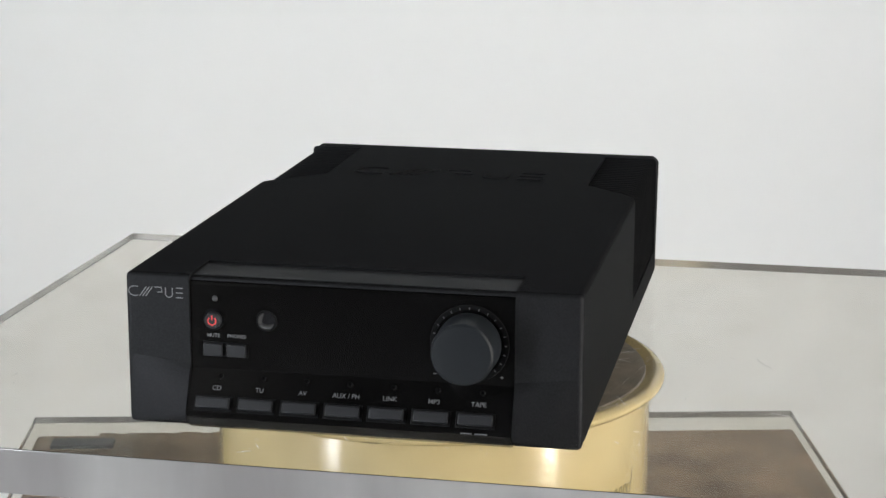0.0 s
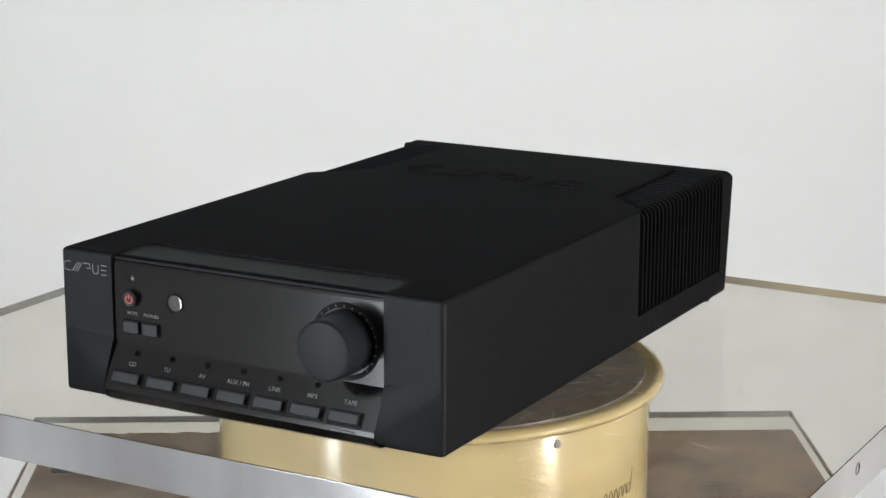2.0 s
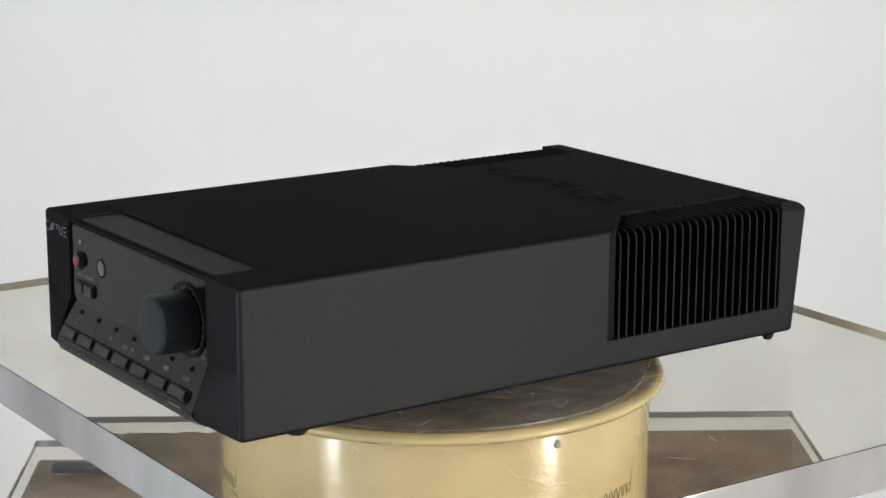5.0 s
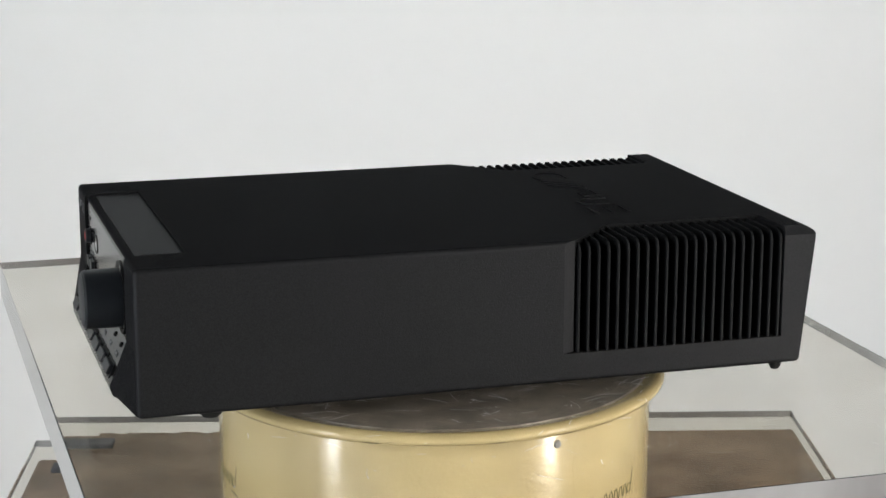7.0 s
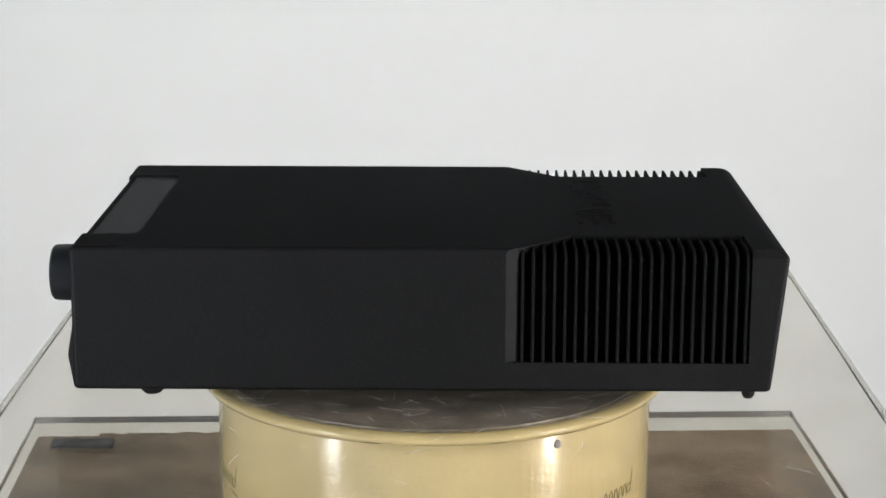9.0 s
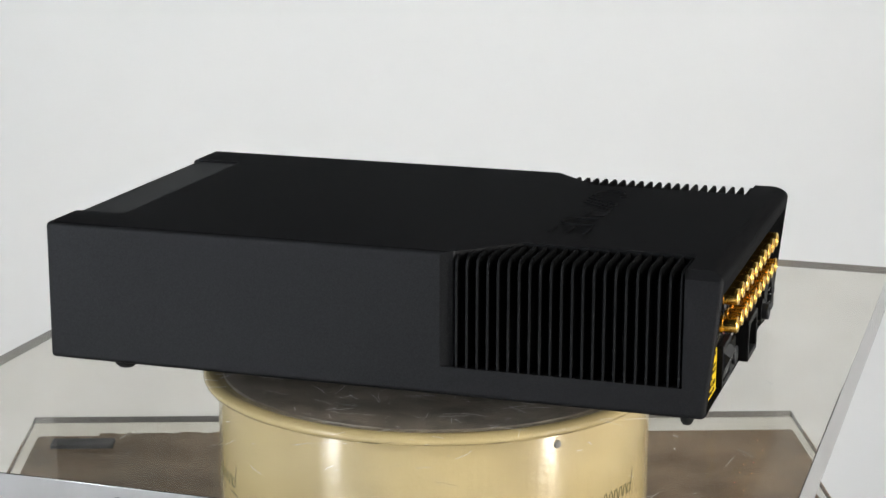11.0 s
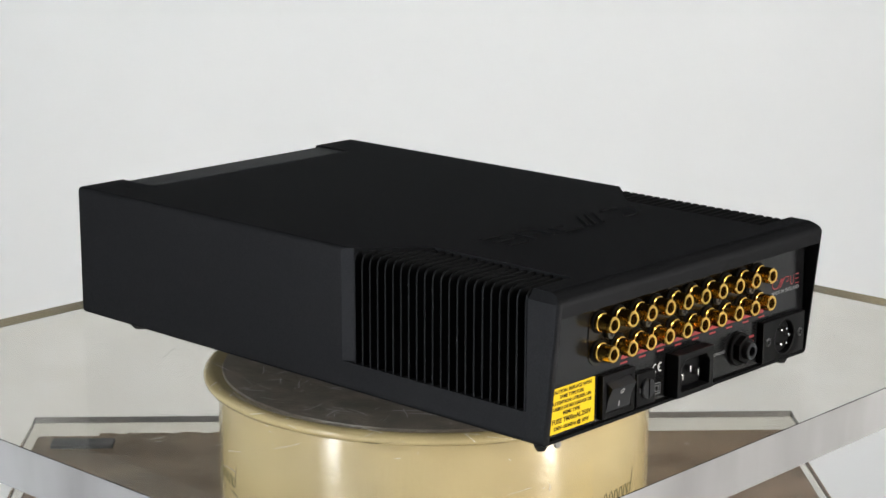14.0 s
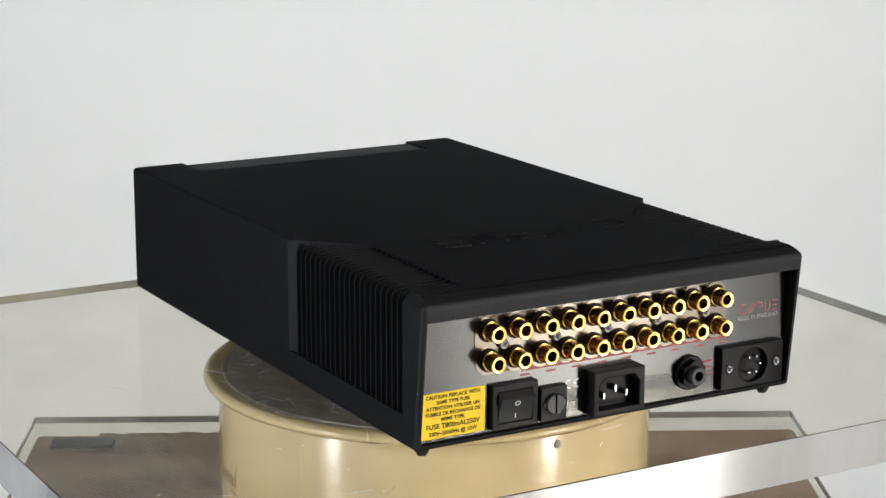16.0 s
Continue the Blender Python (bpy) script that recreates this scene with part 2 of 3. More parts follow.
# ---- room ----
def room():
    t = 0.12
    floor = part("floor", block(-ROOM_X - t, ROOM_X + t, ROOM_FRONT - t, ROOM_BACK + t, -0.1, 0.0), WALL)
    tagged(floor, "matt white painted studio floor", "floor", kind="structure")
    ceiling = part("ceiling", block(-ROOM_X - t, ROOM_X + t, ROOM_FRONT - t, ROOM_BACK + t, ROOM_H, ROOM_H + 0.1), DIM)
    tagged(ceiling, "dark grey painted ceiling", "ceiling", kind="structure")
    back = part("wall_north", block(-ROOM_X - t, ROOM_X + t, ROOM_BACK, ROOM_BACK + t, 0, ROOM_H), WALL)
    tagged(back, "plain matt white backdrop wall", "wall", kind="structure")
    south = part("wall_south", block(-ROOM_X - t, ROOM_X + t, ROOM_FRONT - t, ROOM_FRONT, 0, ROOM_H), DIM)
    tagged(south, "plain dark grey wall", "wall", kind="structure")
    for name, side, wy in (("wall_west", -1, WIN_L), ("wall_east", 1, WIN_R)):
        x0, x1 = sorted((side * ROOM_X, side * (ROOM_X + t)))
        hole = block(x0 - 0.1, x1 + 0.1, wy - WIN_W / 2, wy + WIN_W / 2, WIN_Z0, WIN_Z1)
        bm = carve(block(x0, x1, ROOM_FRONT, ROOM_BACK, 0, ROOM_H), [hole])
        tagged(part(name, bm, SIDE), "plain off-white wall with a tall narrow window opening", "wall", kind="structure")


# ---- stand below the drum ----
TURN = pose(-0.008, -0.004, Z0, 0, 0, 1.9)


DRUM_Z = -0.0010               # height of the drum's datum under the amplifier


def stand():
    slab = part("acrylic_slab", block(-0.251, 0.257, -0.225, 0.2225, -0.1515, -0.1345, 0.001, 2), CLEAR, at=TURN)
    slab.visible_shadow = False
    edged(slab, SLABEDGE)
    tagged(slab, "clear acrylic slab lying on a brown plinth", "slab")
    plinth = empty("plinth", pose(-0.008, -0.004, 0, 0, 0, 1.9))
    tagged(plinth, "worn brown wooden plinth under a clear slab", "plinth")
    part("top_board", block(-0.246, 0.2540, -0.215, 0.2000, Z0 - 0.176, Z0 - 0.1518, 0.003), BOARD, plinth)
    part("body", block(-0.238, 0.243, -0.207, 0.192, 0.0, Z0 - 0.176, 0.004), BOARD, plinth)
    bm = bmesh.new()
    rnd = random.Random(3)
    x = -0.205
    while x < -0.09:
        w = rnd.uniform(0.003, 0.010)
        block(x, x + w, 0.1900, 0.2000 + rnd.uniform(0.0004, 0.0040), Z0 - 0.1524, Z0 - 0.1517, bm=bm)
        x += w
    tagged(part("frayed_edge", bm, BOARD, plinth, "frayed brown back edge"), kind="stuff")
    bracket = part("bracket", block(-0.020, 0.020, -0.007, 0.007, 0, 0.003, 0.001), SMOKE, at=pose(-0.224, 0.152, Z0 - 0.1345, 0, 0, 1.9))
    tagged(bracket, "small black metal bracket on the clear slab", "bracket")


def drum():
    d = empty("drum_turntable", pose(0, 0.003, Z0 + DRUM_Z))
    tagged(d, "cream enamelled metal drum with worn dark platter on clear slab", "turntable base")
    part("body", lathe([(0, -0.1334), (0.1185, -0.1334), (0.119, -0.1329), (0.119, -0.0397), (0.116, -0.0397), (0, -0.0397)], 128), CREAM, d)
    bead = [(0.1165, -0.0396), (0.1215, -0.0396)] + [(0.1222 + 0.0048 * math.cos(radians(a)), -0.0364 + 0.0032 * math.sin(radians(a))) for a in range(-80, 91, 17)] + [(0.1215, -0.0333), (0.1205, -0.0336), (0.1165, -0.0345)]
    part("rim", lathe(bead + [bead[0]], 128), CREAM, d, "rolled cream rim")
    bm = bmesh.new()
    rings = []
    for k in range(180):
        a = radians(2 * k)
        w = 0.00022 + 0.00040 * max(0, noise.noise((k * 0.35, 9.0, 0)) + 0.3)
        rings.append([bm.verts.new((rr * math.sin(a), -rr * math.cos(a), z)) for rr, z in ((0.1253, -0.0379 - w), (0.1262, -0.0378 - w), (0.12685, -0.0374 + w), (0.1253, -0.0374 + w))])
    for a, b in zip(rings, rings[1:] + rings[:1]):
        for n in range(4):
            bm.faces.new((a[n], a[(n + 1) % 4], b[(n + 1) % 4], b[n]))
    part("seam", bm, BLACK, d, "dark chipped seam")
    part("platter", lathe([(0, -0.0396), (0.1163, -0.0396), (0.1163, -0.0342), (0.1160, -0.0335), (0, -0.0335)], 128), WORN, d, "scratched grey-brown platter")
    part("spindle", lathe([(0, -0.0335), (0.026, -0.0335), (0.026, PLATE_Z - PLATE_T - DRUM_Z), (0, PLATE_Z - PLATE_T - DRUM_Z)], 40), DARKSTEEL, d)
    rnd = random.Random(11)
    bm, low = bmesh.new(), bmesh.new()
    for k in range(320):
        rr, az = 0.116 * math.sqrt(rnd.uniform(0.25, 0.97)), rnd.uniform(0, 6.3)
        a, l = az + math.pi / 2 + rnd.gauss(0, 0.7), rnd.choice((0.0008, 0.0014, 0.002, 0.003, 0.006))
        pts = [(rr * math.cos(az), rr * math.sin(az))]
        for j in range(3):
            a += rnd.gauss(0, 0.10)
            pts.append((pts[-1][0] + math.cos(a) * l / 3, pts[-1][1] + math.sin(a) * l / 3))
        if max(math.hypot(*q) for q in pts) < 0.1155:
            stroke(pts, rnd.uniform(0.00007, 0.00020), 0.00003, Matrix.Translation((0, 0, -0.0335)), bm if k % 3 else low)
    tagged(part("scratches", bm, SCRATCH, d, "fine pale scratches"), kind="stuff")
    tagged(part("scuffs", low, BLACK, d, "fine dark scuffs"), kind="stuff")
    rivet = lathe([(0, 0.0), (0.0022, 0.0), (0.0018, 0.001), (0, 0.0014)], 14)
    az = 31.5
    part("rivet", rivet, HAIR, d, at=Matrix.Rotation(radians(az), 4, "Z") @ Matrix.Translation((0, -0.119, -0.0458)) @ Matrix.Rotation(radians(90), 4, "X"))
    for az, tail in ((-76, 1), (47.5, 0)):
        bm = bmesh.new()
        for k in range(5):
            script(bm, [(0.0048 * k + dx, dz) for dx, dz in ((0, 0.0), (0.0012, 0.0050), (0.0026, 0.0060), (0.0034, 0.0040), (0.0040, 0.0002), (0.0048, 0.0004))], az)
        script(bm, arc(0.0262, 0.0026, 0.0024, 40, 330, 12), az)
        script(bm, [(0.0275, 0.0008), (0.0292, 0.0080), (0.0304, 0.0128)], az)
        if tail:
            script(bm, [(-0.004, -0.0035), (0.010, -0.0030), (0.024, -0.0032), (0.0305, -0.0036), (0.0322, -0.0060)], az)
        part("painted_mark", bm, SCRIPT, d, "thin olive painted mark")
    return d


def script(bm, pts, az):
    """A thin painted line on the drum's side: (along, up) points from the angle az."""
    r = 0.1191
    rows = []
    for i, (s, z) in enumerate(pts):
        (s0, z0), (s1, z1) = pts[max(i - 1, 0)], pts[min(i + 1, len(pts) - 1)]
        l = math.hypot(s1 - s0, z1 - z0) or 1
        n = (-(z1 - z0) / l * 0.00042, (s1 - s0) / l * 0.00042)
        row = []
        for k in (1, -1):
            a = radians(az) + (s + k * n[0]) / r
            for rr in (r, r - 0.0004):
                row.append(bm.verts.new((rr * math.sin(a), -rr * math.cos(a), -0.0865 + z + k * n[1])))
        rows.append(row)
    for a, b in zip(rows, rows[1:]):
        for p, q in ((0, 2), (2, 3), (3, 1), (1, 0)):
            bm.faces.new((a[p], a[q], b[q], b[p]))


# ---- turning plate ----
PLATE_Z, PLATE_T = -0.0063, 0.0222
HOLE_Y = -0.062


def plate():
    bm = block(-0.257, 0.259, -0.2137, 0.2235, PLATE_Z - PLATE_T, PLATE_Z, 0.0006, 2)
    ob = part("acrylic_plate", bm, ACRYLIC)
    ob.visible_shadow = False
    edged(ob)
    rnd = random.Random(7)
    bm = bmesh.new()
    for k in range(1100):
        wide = k % 4 == 0
        c = Vector((rnd.gauss(0, 0.14 if wide else 0.075), rnd.gauss(0, 0.12 if wide else 0.075)))
        if abs(c.x) > 0.245 or abs(c.y) > 0.20:
            continue
        a, l = rnd.uniform(0, 6.3), rnd.choice((0.0005, 0.0008, 0.0012, 0.0020, 0.0035, 0.0070, 0.014))
        pts = [(c.x, c.y)]
        for j in range(3):
            a += rnd.gauss(0, 0.14)
            pts.append((pts[-1][0] + math.cos(a) * l / 3, pts[-1][1] + math.sin(a) * l / 3))
        stroke(pts, rnd.uniform(0.00008, 0.00022), 0.00004, Matrix.Translation((0, 0, PLATE_Z)), bm)
    dark = bmesh.new()
    for k in range(34):
        c = Vector((rnd.uniform(-0.23, 0.23), rnd.uniform(-0.19, 0.19)))
        a, l = rnd.uniform(0, 6.3), rnd.choice((0.002, 0.006, 0.012, 0.02))
        pts = [(c.x, c.y)]
        for j in range(6):
            a += rnd.gauss(0, 0.22)
            pts.append((pts[-1][0] + math.cos(a) * l / 6, pts[-1][1] + math.sin(a) * l / 6))
        stroke(pts, rnd.uniform(0.0001, 0.00022), 0.00003, Matrix.Translation((0, 0, PLATE_Z)), dark)
    tagged(part("hairlines", dark, HAIR, ob, "fine grey hairlines"), kind="stuff")
    tagged(part("scratches", bm, SCRATCH, ob, "fine pale scratches"), kind="stuff")
    part("drilled_hole", lathe([(0.0022, 0.0003), (0.0030, 0.0003), (0.0030, -0.0002), (0.0022, -0.0002), (0.0022, 0.0003)], 24, Matrix.Translation((0.259, HOLE_Y, PLATE_Z - 0.0080)) @ Matrix.Rotation(radians(90), 4, "Y")), DARKSTEEL, ob, "small round drilled mark")
    return tagged(ob, "thick clear acrylic plate turning on a drum", "plate")


# ---- amplifier ----
XC, HW = -0.0026, 0.1075       # middle and half width
XL, XR = XC - HW, XC + HW
FRONT_Y, TOP = -0.1782, 0.0717
PANEL_Y = 0.1668               # rear panel plane


def casing(amp):
    hull = prism([(FRONT_Y, -0.0012), (FRONT_Y, TOP), (0.1695, TOP), (0.1757, 0.0680), (0.1685, -0.0012)], XL, XR, "x")
    bmesh.ops.recalc_face_normals(hull, faces=hull.faces)
    bmesh.ops.bevel(hull, geom=list(hull.edges), offset=0.0024, segments=5, affect="EDGES", profile=0.5)
    cut = []
    for s in (-1, 1):
        f = lambda x: XC + s * x
        pts = [(f(0.14), 0.0350), (f(0.1080), 0.0350), (f(0.1050), 0.0425), (f(0.0762), 0.0700), (f(0.0762), 0.1570), (f(0.14), 0.1570)]
        cut.append(prism(pts, 0.0137, 0.09, "z"))
        cut.append(prism([(f(HW - 0.0042), TOP + 0.0008), (f(HW + 0.004), TOP + 0.0008), (f(HW + 0.004), TOP - 0.0052), (f(HW + 0.0006), TOP - 0.0052)], 0.1571, 0.19, "y"))
    cut.append(block(XC - 0.0766, XC + 0.0766, -0.25, -0.168, -0.02, 0.12))
    cut.append(block(XC - 0.0766, XC + 0.0766, -0.25, -0.1482, 0.0683, 0.12))
    cut.append(block(XC - 0.1048, XC + 0.1048, PANEL_Y - 0.002, 0.3, 0.0014, 0.0605))
    bm = carve(hull, cut, 0.0008, 2)
    part("casing", bm, CASE, amp, "matt black cast casing with finned rear corners", angle=3)


def cheeks(amp):
    for s in (-1, 1):
        xo, xi = XC + s * (HW - 0.0022), XC + s * 0.0768
        bm = bmesh.new()
        for p in ((xo, FRONT_Y + 0.0003, 0.0330), (xo, FRONT_Y - 0.0001, 0.0240), (xo, FRONT_Y - 0.0001, -0.0002), (xi, -0.1868, 0.0080), (xi, -0.1855, 0.0035), (xi, FRONT_Y - 0.0001, 0.0292), (xi, FRONT_Y - 0.0005, 0.0270), (xi, FRONT_Y, 0.0010),
                  (xo, FRONT_Y + 0.004, 0.0330), (xo, FRONT_Y + 0.004, -0.0002), (xi, FRONT_Y + 0.004, 0.0340), (xi, FRONT_Y + 0.004, 0.0010)):
            bm.verts.new(p)
        bmesh.ops.convex_hull(bm, input=bm.verts)
        part("cheek_wedge", bm, CASE, amp, "faceted black lower corner", angle=26)


def fins(amp):
    n, pitch, tip, root = 22, 0.00527, 0.00050, 0.00165
    shared = {}
    for s in (-1, 1):
        core = block(*sorted((XC + s * 0.0755, XC + s * 0.0972)), 0.0435, 0.1575, 0.0133, 0.0620)
        part("heatsink_core", core, FIN, amp)
        for i in range(n):
            y = 0.0446 + pitch * i
            inner = max(0.0755, 0.1040 - (y - 0.0425) * 1.02 - 0.001)
            key = (s, round(inner, 5))
            if key not in shared:
                deep = min(inner, 0.0965)
                edge = [(0.1066, 0.0133), (0.1066, 0.0655), (0.1058, 0.0682), (0.1040, 0.0699), (0.1012, 0.0706), (deep, 0.0706)]
                foot = [(0.0968, 0.0133), (0.0968, 0.0600), (0.0966, 0.0608), (0.0962, 0.0613), (0.0958, 0.0615), (deep, 0.0615)]
                bm, rows = bmesh.new(), []
                for (x, z), (fx, fz) in zip(edge, foot):
                    rows.append([bm.verts.new((XC + s * px, w, pz)) for px, pz, w in ((fx, fz, -root), (x, z, -tip), (x + 0.00004, z, 0), (x, z, tip), (fx, fz, root))])
                for p, q in zip(rows, rows[1:]):
                    for k in range(4):
                        bm.faces.new((p[k], p[k + 1], q[k + 1], q[k]))
                bm.faces.new(rows[0])
                bm.faces.new(rows[-1][::-1])
                bmesh.ops.recalc_face_normals(bm, faces=bm.faces)
                mesh = bpy.data.meshes.new("fin")
                bm.to_mesh(mesh)
                bm.free()
                mesh.materials.append(FIN)
                shared[key] = mesh
            ob = new("fin", shared[key])
            ob.parent = amp
            ob.location = (0, y, 0)


def front(amp):
    x0, x1 = XC - 0.0763, XC + 0.0763
    y = -0.1770
    prof = [(y + 0.0018, 0.0689), (y + 0.0006, 0.0685), (y, 0.0672), (y, 0.0272), (-0.1866, 0.0085), (-0.1868, 0.0062), (-0.1855, 0.0020), (-0.1800, -0.0008), (-0.1683, -0.0008), (-0.1683, 0.0689)]
    part("front_panel", prism(prof, x0, x1, "x"), PANEL, amp, "satin black control panel")
    strip = prism([(-0.1485, 0.0686), (-0.1485, 0.0706), (-0.1724, 0.0707), (-0.1724, 0.0686)], x0, x1, "x")
    part("top_strip", strip, STRIP, amp, "smooth dark grey top strip")
    lip = [(-0.1724, 0.0690), (-0.1724, 0.0706), (-0.1750, 0.0705), (-0.1761, 0.0701), (-0.1764, 0.0690)]
    part("top_lip", prism(lip, x0, x1, "x"), CASE, amp, "rounded black upper lip")
    # tilted button row
    def on_slope(x, v, off=0.0):
        # v: along the slope, measured by height
        k = (0.0272 - v) / 0.0187
        p = Vector((x, -0.1770 - 0.0096 * k, v))
        up = Vector((0, 0.0096, 0.0187)).normalized()
        out = Vector((0, -0.0187, 0.0096)).normalized()
        m = Matrix((( 1, up.x, out.x, 0), (0, up.y, out.y, 0), (0, up.z, out.z, 0), (0, 0, 0, 1)))
        return Matrix.Translation(p + out * off) @ m
    for i, w in enumerate(("CD", "TU", "AV", "AUX / PH", "LINK", "MP3", "TAPE")):
        x = -0.0665 + 0.02065 * i
        m = on_slope(x, 0.0125)
        # Black pad proud of the slope stands in for the recess's shade.
        bm = block(-0.0092, 0.0092, -0.0038, 0.0036, -0.001, 0.0004, 0.0002)
        part("button_recess_shade", bm, BLACK, amp, at=m)
        bm = block(-0.0080, 0.0080, -0.0026, 0.0025, 0.0, 0.0024, 0.0006)
        part("input_button", bm, BUTTON, amp, "charcoal input button", at=m)
        lettering("button_label", w, 0.0031, on_slope(x + 0.0008, 0.0189, 0.0002), DIMINK, amp, bold=0.00003)
        hole = lathe([(0, 0.0), (0.0007, 0.0), (0.0011, 0.0007), (0.0014, 0.0004), (0.0014, -0.0005), (0, -0.0005)], 12)
        part("indicator", hole, BLACK, amp, at=on_slope(x + 0.0022, 0.0238))
    # power button, light, eye, two keys
    part("status_light", lathe([(0, 0.0007), (0.0009, 0.0006), (0.0014, 0.0002), (0.0016, -0.0004), (0, -0.0004)], 16), DARKSTEEL, amp, "small clear status light", at=FRONT(-0.0670, y, 0.0608))
    pw = part("power_button", lathe([(0, 0.0030), (0.0032, 0.0030), (0.0039, 0.0024), (0.0041, -0.0004), (0, -0.0004)], 24), BUTTON, amp, "dark button with a red standby mark", at=FRONT(-0.0678, y, 0.0508))
    # Black ring put in for the shade round the sunken button.
    part("recess_shade", lathe([(0.0042, 0.0002), (0.0051, 0.0003), (0.0052, -0.0004), (0.0042, -0.0004), (0.0042, 0.0002)], 24), BLACK, pw)
    bm = stroke(arc(0, 0, 0.0019, 130, 410, 18), 0.00062, 0.0001, Matrix.Translation((0, 0, 0.0030)))
    stroke([(0, 0.0004), (0, 0.0026)], 0.00062, 0.0001, Matrix.Translation((0, 0, 0.0030)), bm)
    part("standby_mark", bm, RED, pw, "red standby mark")
    eye = part("sensor_eye", lathe([(0, 0.00035), (0.0020, 0.00033), (0.0034, 0.00027), (0.0039, 0.0002), (0.0042, 0.0), (0.0042, -0.0004), (0, -0.0004)], 32), LENS, amp, "round smoked sensor window", at=FRONT(-0.0424, y, 0.0514))
    part("bezel", lathe([(0.0043, 0.0004), (0.0050, 0.0004), (0.0052, -0.0003), (0.0043, -0.0003), (0.0043, 0.0004)], 32), BLACK, eye)
    # Black sheet drawn for the shaded gap round both keys.
    part("key_recess_shade", block(-0.0733, -0.0516, y - 0.0003, y + 0.001, 0.0329, 0.0401, 0.0002), BLACK, amp)
    for x, w in ((-0.0681, "MUTE"), (-0.0569, "PHONES")):
        part("key", block(x - 0.0046, x + 0.0046, y - 0.0020, y, 0.0335, 0.0394, 0.0005), BUTTON, amp, "charcoal key")
        lettering("key_label", w, 0.0024, FRONT(x, y - 0.0001, 0.0431), DIMINK, amp, bold=0.00004)
    # volume knob on its scale ring
    kx, kz = 0.0530, 0.0462
    ring = part("scale_ring", lathe([(0.0160, 0.0004), (0.0176, 0.0009), (0.0182, 0.0009), (0.0184, 0.0), (0.0160, 0.0), (0.0160, 0.0004)], 64), BLACK, amp, "black ring with small grey scale marks", at=FRONT(kx, y, kz))
    bm = bmesh.new()
    for a in range(-45, 226, 15):
        c, s = math.cos(radians(a)), math.sin(radians(a))
        stroke([(0.0162 * c, 0.0162 * s), (0.0173 * c, 0.0173 * s)], 0.0005, 0.0001, Matrix.Translation((0, 0, 0.00092)), bm)
    part("scale_marks", bm, DIMINK, ring)
    prof = [(0, 0.0186), (0.0118, 0.0187), (0.0132, 0.0184), (0.0142, 0.0174), (0.0145, 0.0160), (0.0148, 0.0015), (0.0148, 0), (0, 0)]
    part("volume_knob", lathe(prof, 72), KNOB, amp, "large matt black volume knob", at=FRONT(kx, y - 0.001, kz))
    for x, pts in ((0.0370, [[(-0.0008, 0), (0.0008, 0)]]), (0.0680, [[(-0.0008, 0), (0.0008, 0)], [(0, -0.0008), (0, 0.0008)]])):
        bm = bmesh.new()
        for p in pts:
            stroke(p, 0.0003, 0.0001, FRONT(x, y, 0.0312), bm)
        part("volume_mark", bm, GREYINK, amp)
    # maker's mark, as plain shapes
    badge(amp, FRONT(-0.0953, FRONT_Y, 0.0628), 0.0265, 0.0046, GREYINK, 0.00042, 0.00012, "maker_mark", "small silver-grey maker's mark")
    bm = bmesh.new()
    for k, (a, b) in enumerate(((-0.006, -0.001), (0.0005, 0.0062))):
        stroke([(a, 0), (b, 0)], 0.0006, 0.0001, on_slope(0.0570, 0.0070, 0.0), bm)
    part("model_mark", bm, DIMINK, amp)


def badge(amp, m, w, h, mat, width, depth, name, label):
    """A row of thin open arcs and slanted bars."""
    bm = bmesh.new()
    r = h / 2
    a = -w / 2
    stroke(arc(a + r * 1.3, 0, r * 1.3, 60, 300, 16, r), width, depth, m, bm)
    for k in range(3):
        x = a + w * (0.20 + 0.055 * k)
        stroke([(x, -r), (x + h * 0.75, r)], width, depth, m, bm)
    ww = w * 0.125
    x = a + w * 0.48
    stroke([(x, r), (x + ww, r), (x + ww * 1.1, 0), (x + ww * 0.4, 0)], width, depth, m, bm)
    x = a + w * 0.68
    stroke([(x, r)] + arc(x + ww * 0.5, -r * 0.3, ww * 0.5, 180, 360, 10, r * 0.7) + [(x + ww, r)], width, depth, m, bm)
    x = a + w * 0.87
    for z in (-r, 0, r):
        stroke([(x, z), (x + ww, z)], width, depth, m, bm)
    part(name, bm, mat, amp, label)


def top_details(amp):
    m = Matrix.Translation((XC - 0.006, 0.0850, TOP - 0.0001))
    badge(amp, m, 0.112, 0.018, CASE, 0.0018, 0.0009, "raised_mark", "black relief mark on the casing top")
    for x in (-0.090, 0.090):
        part("top_screw", lathe([(0, 0.00012), (0.0018, 0.00012), (0.0018, -0.001), (0, -0.001)], 16), FIN, amp, at=Matrix.Translation((XC + x, -0.1530, TOP)))
    for x, y, r in ((-0.094, -0.141, 0.0062), (0.094, -0.141, 0.0062), (-0.0985, 0.1585, 0.0034), (0.0985, 0.1585, 0.0034)):
        foot = lathe([(0, 0.0005), (r, 0.0005), (r * 0.98, -0.0036), (r * 0.88, -0.0050), (r * 0.7, -0.0054), (r * 0.66, PLATE_Z), (0, PLATE_Z)], 28)
        part("foot", foot, RUBBER, amp, "small black rubber foot", at=Matrix.Translation((XC + x, y, 0)))


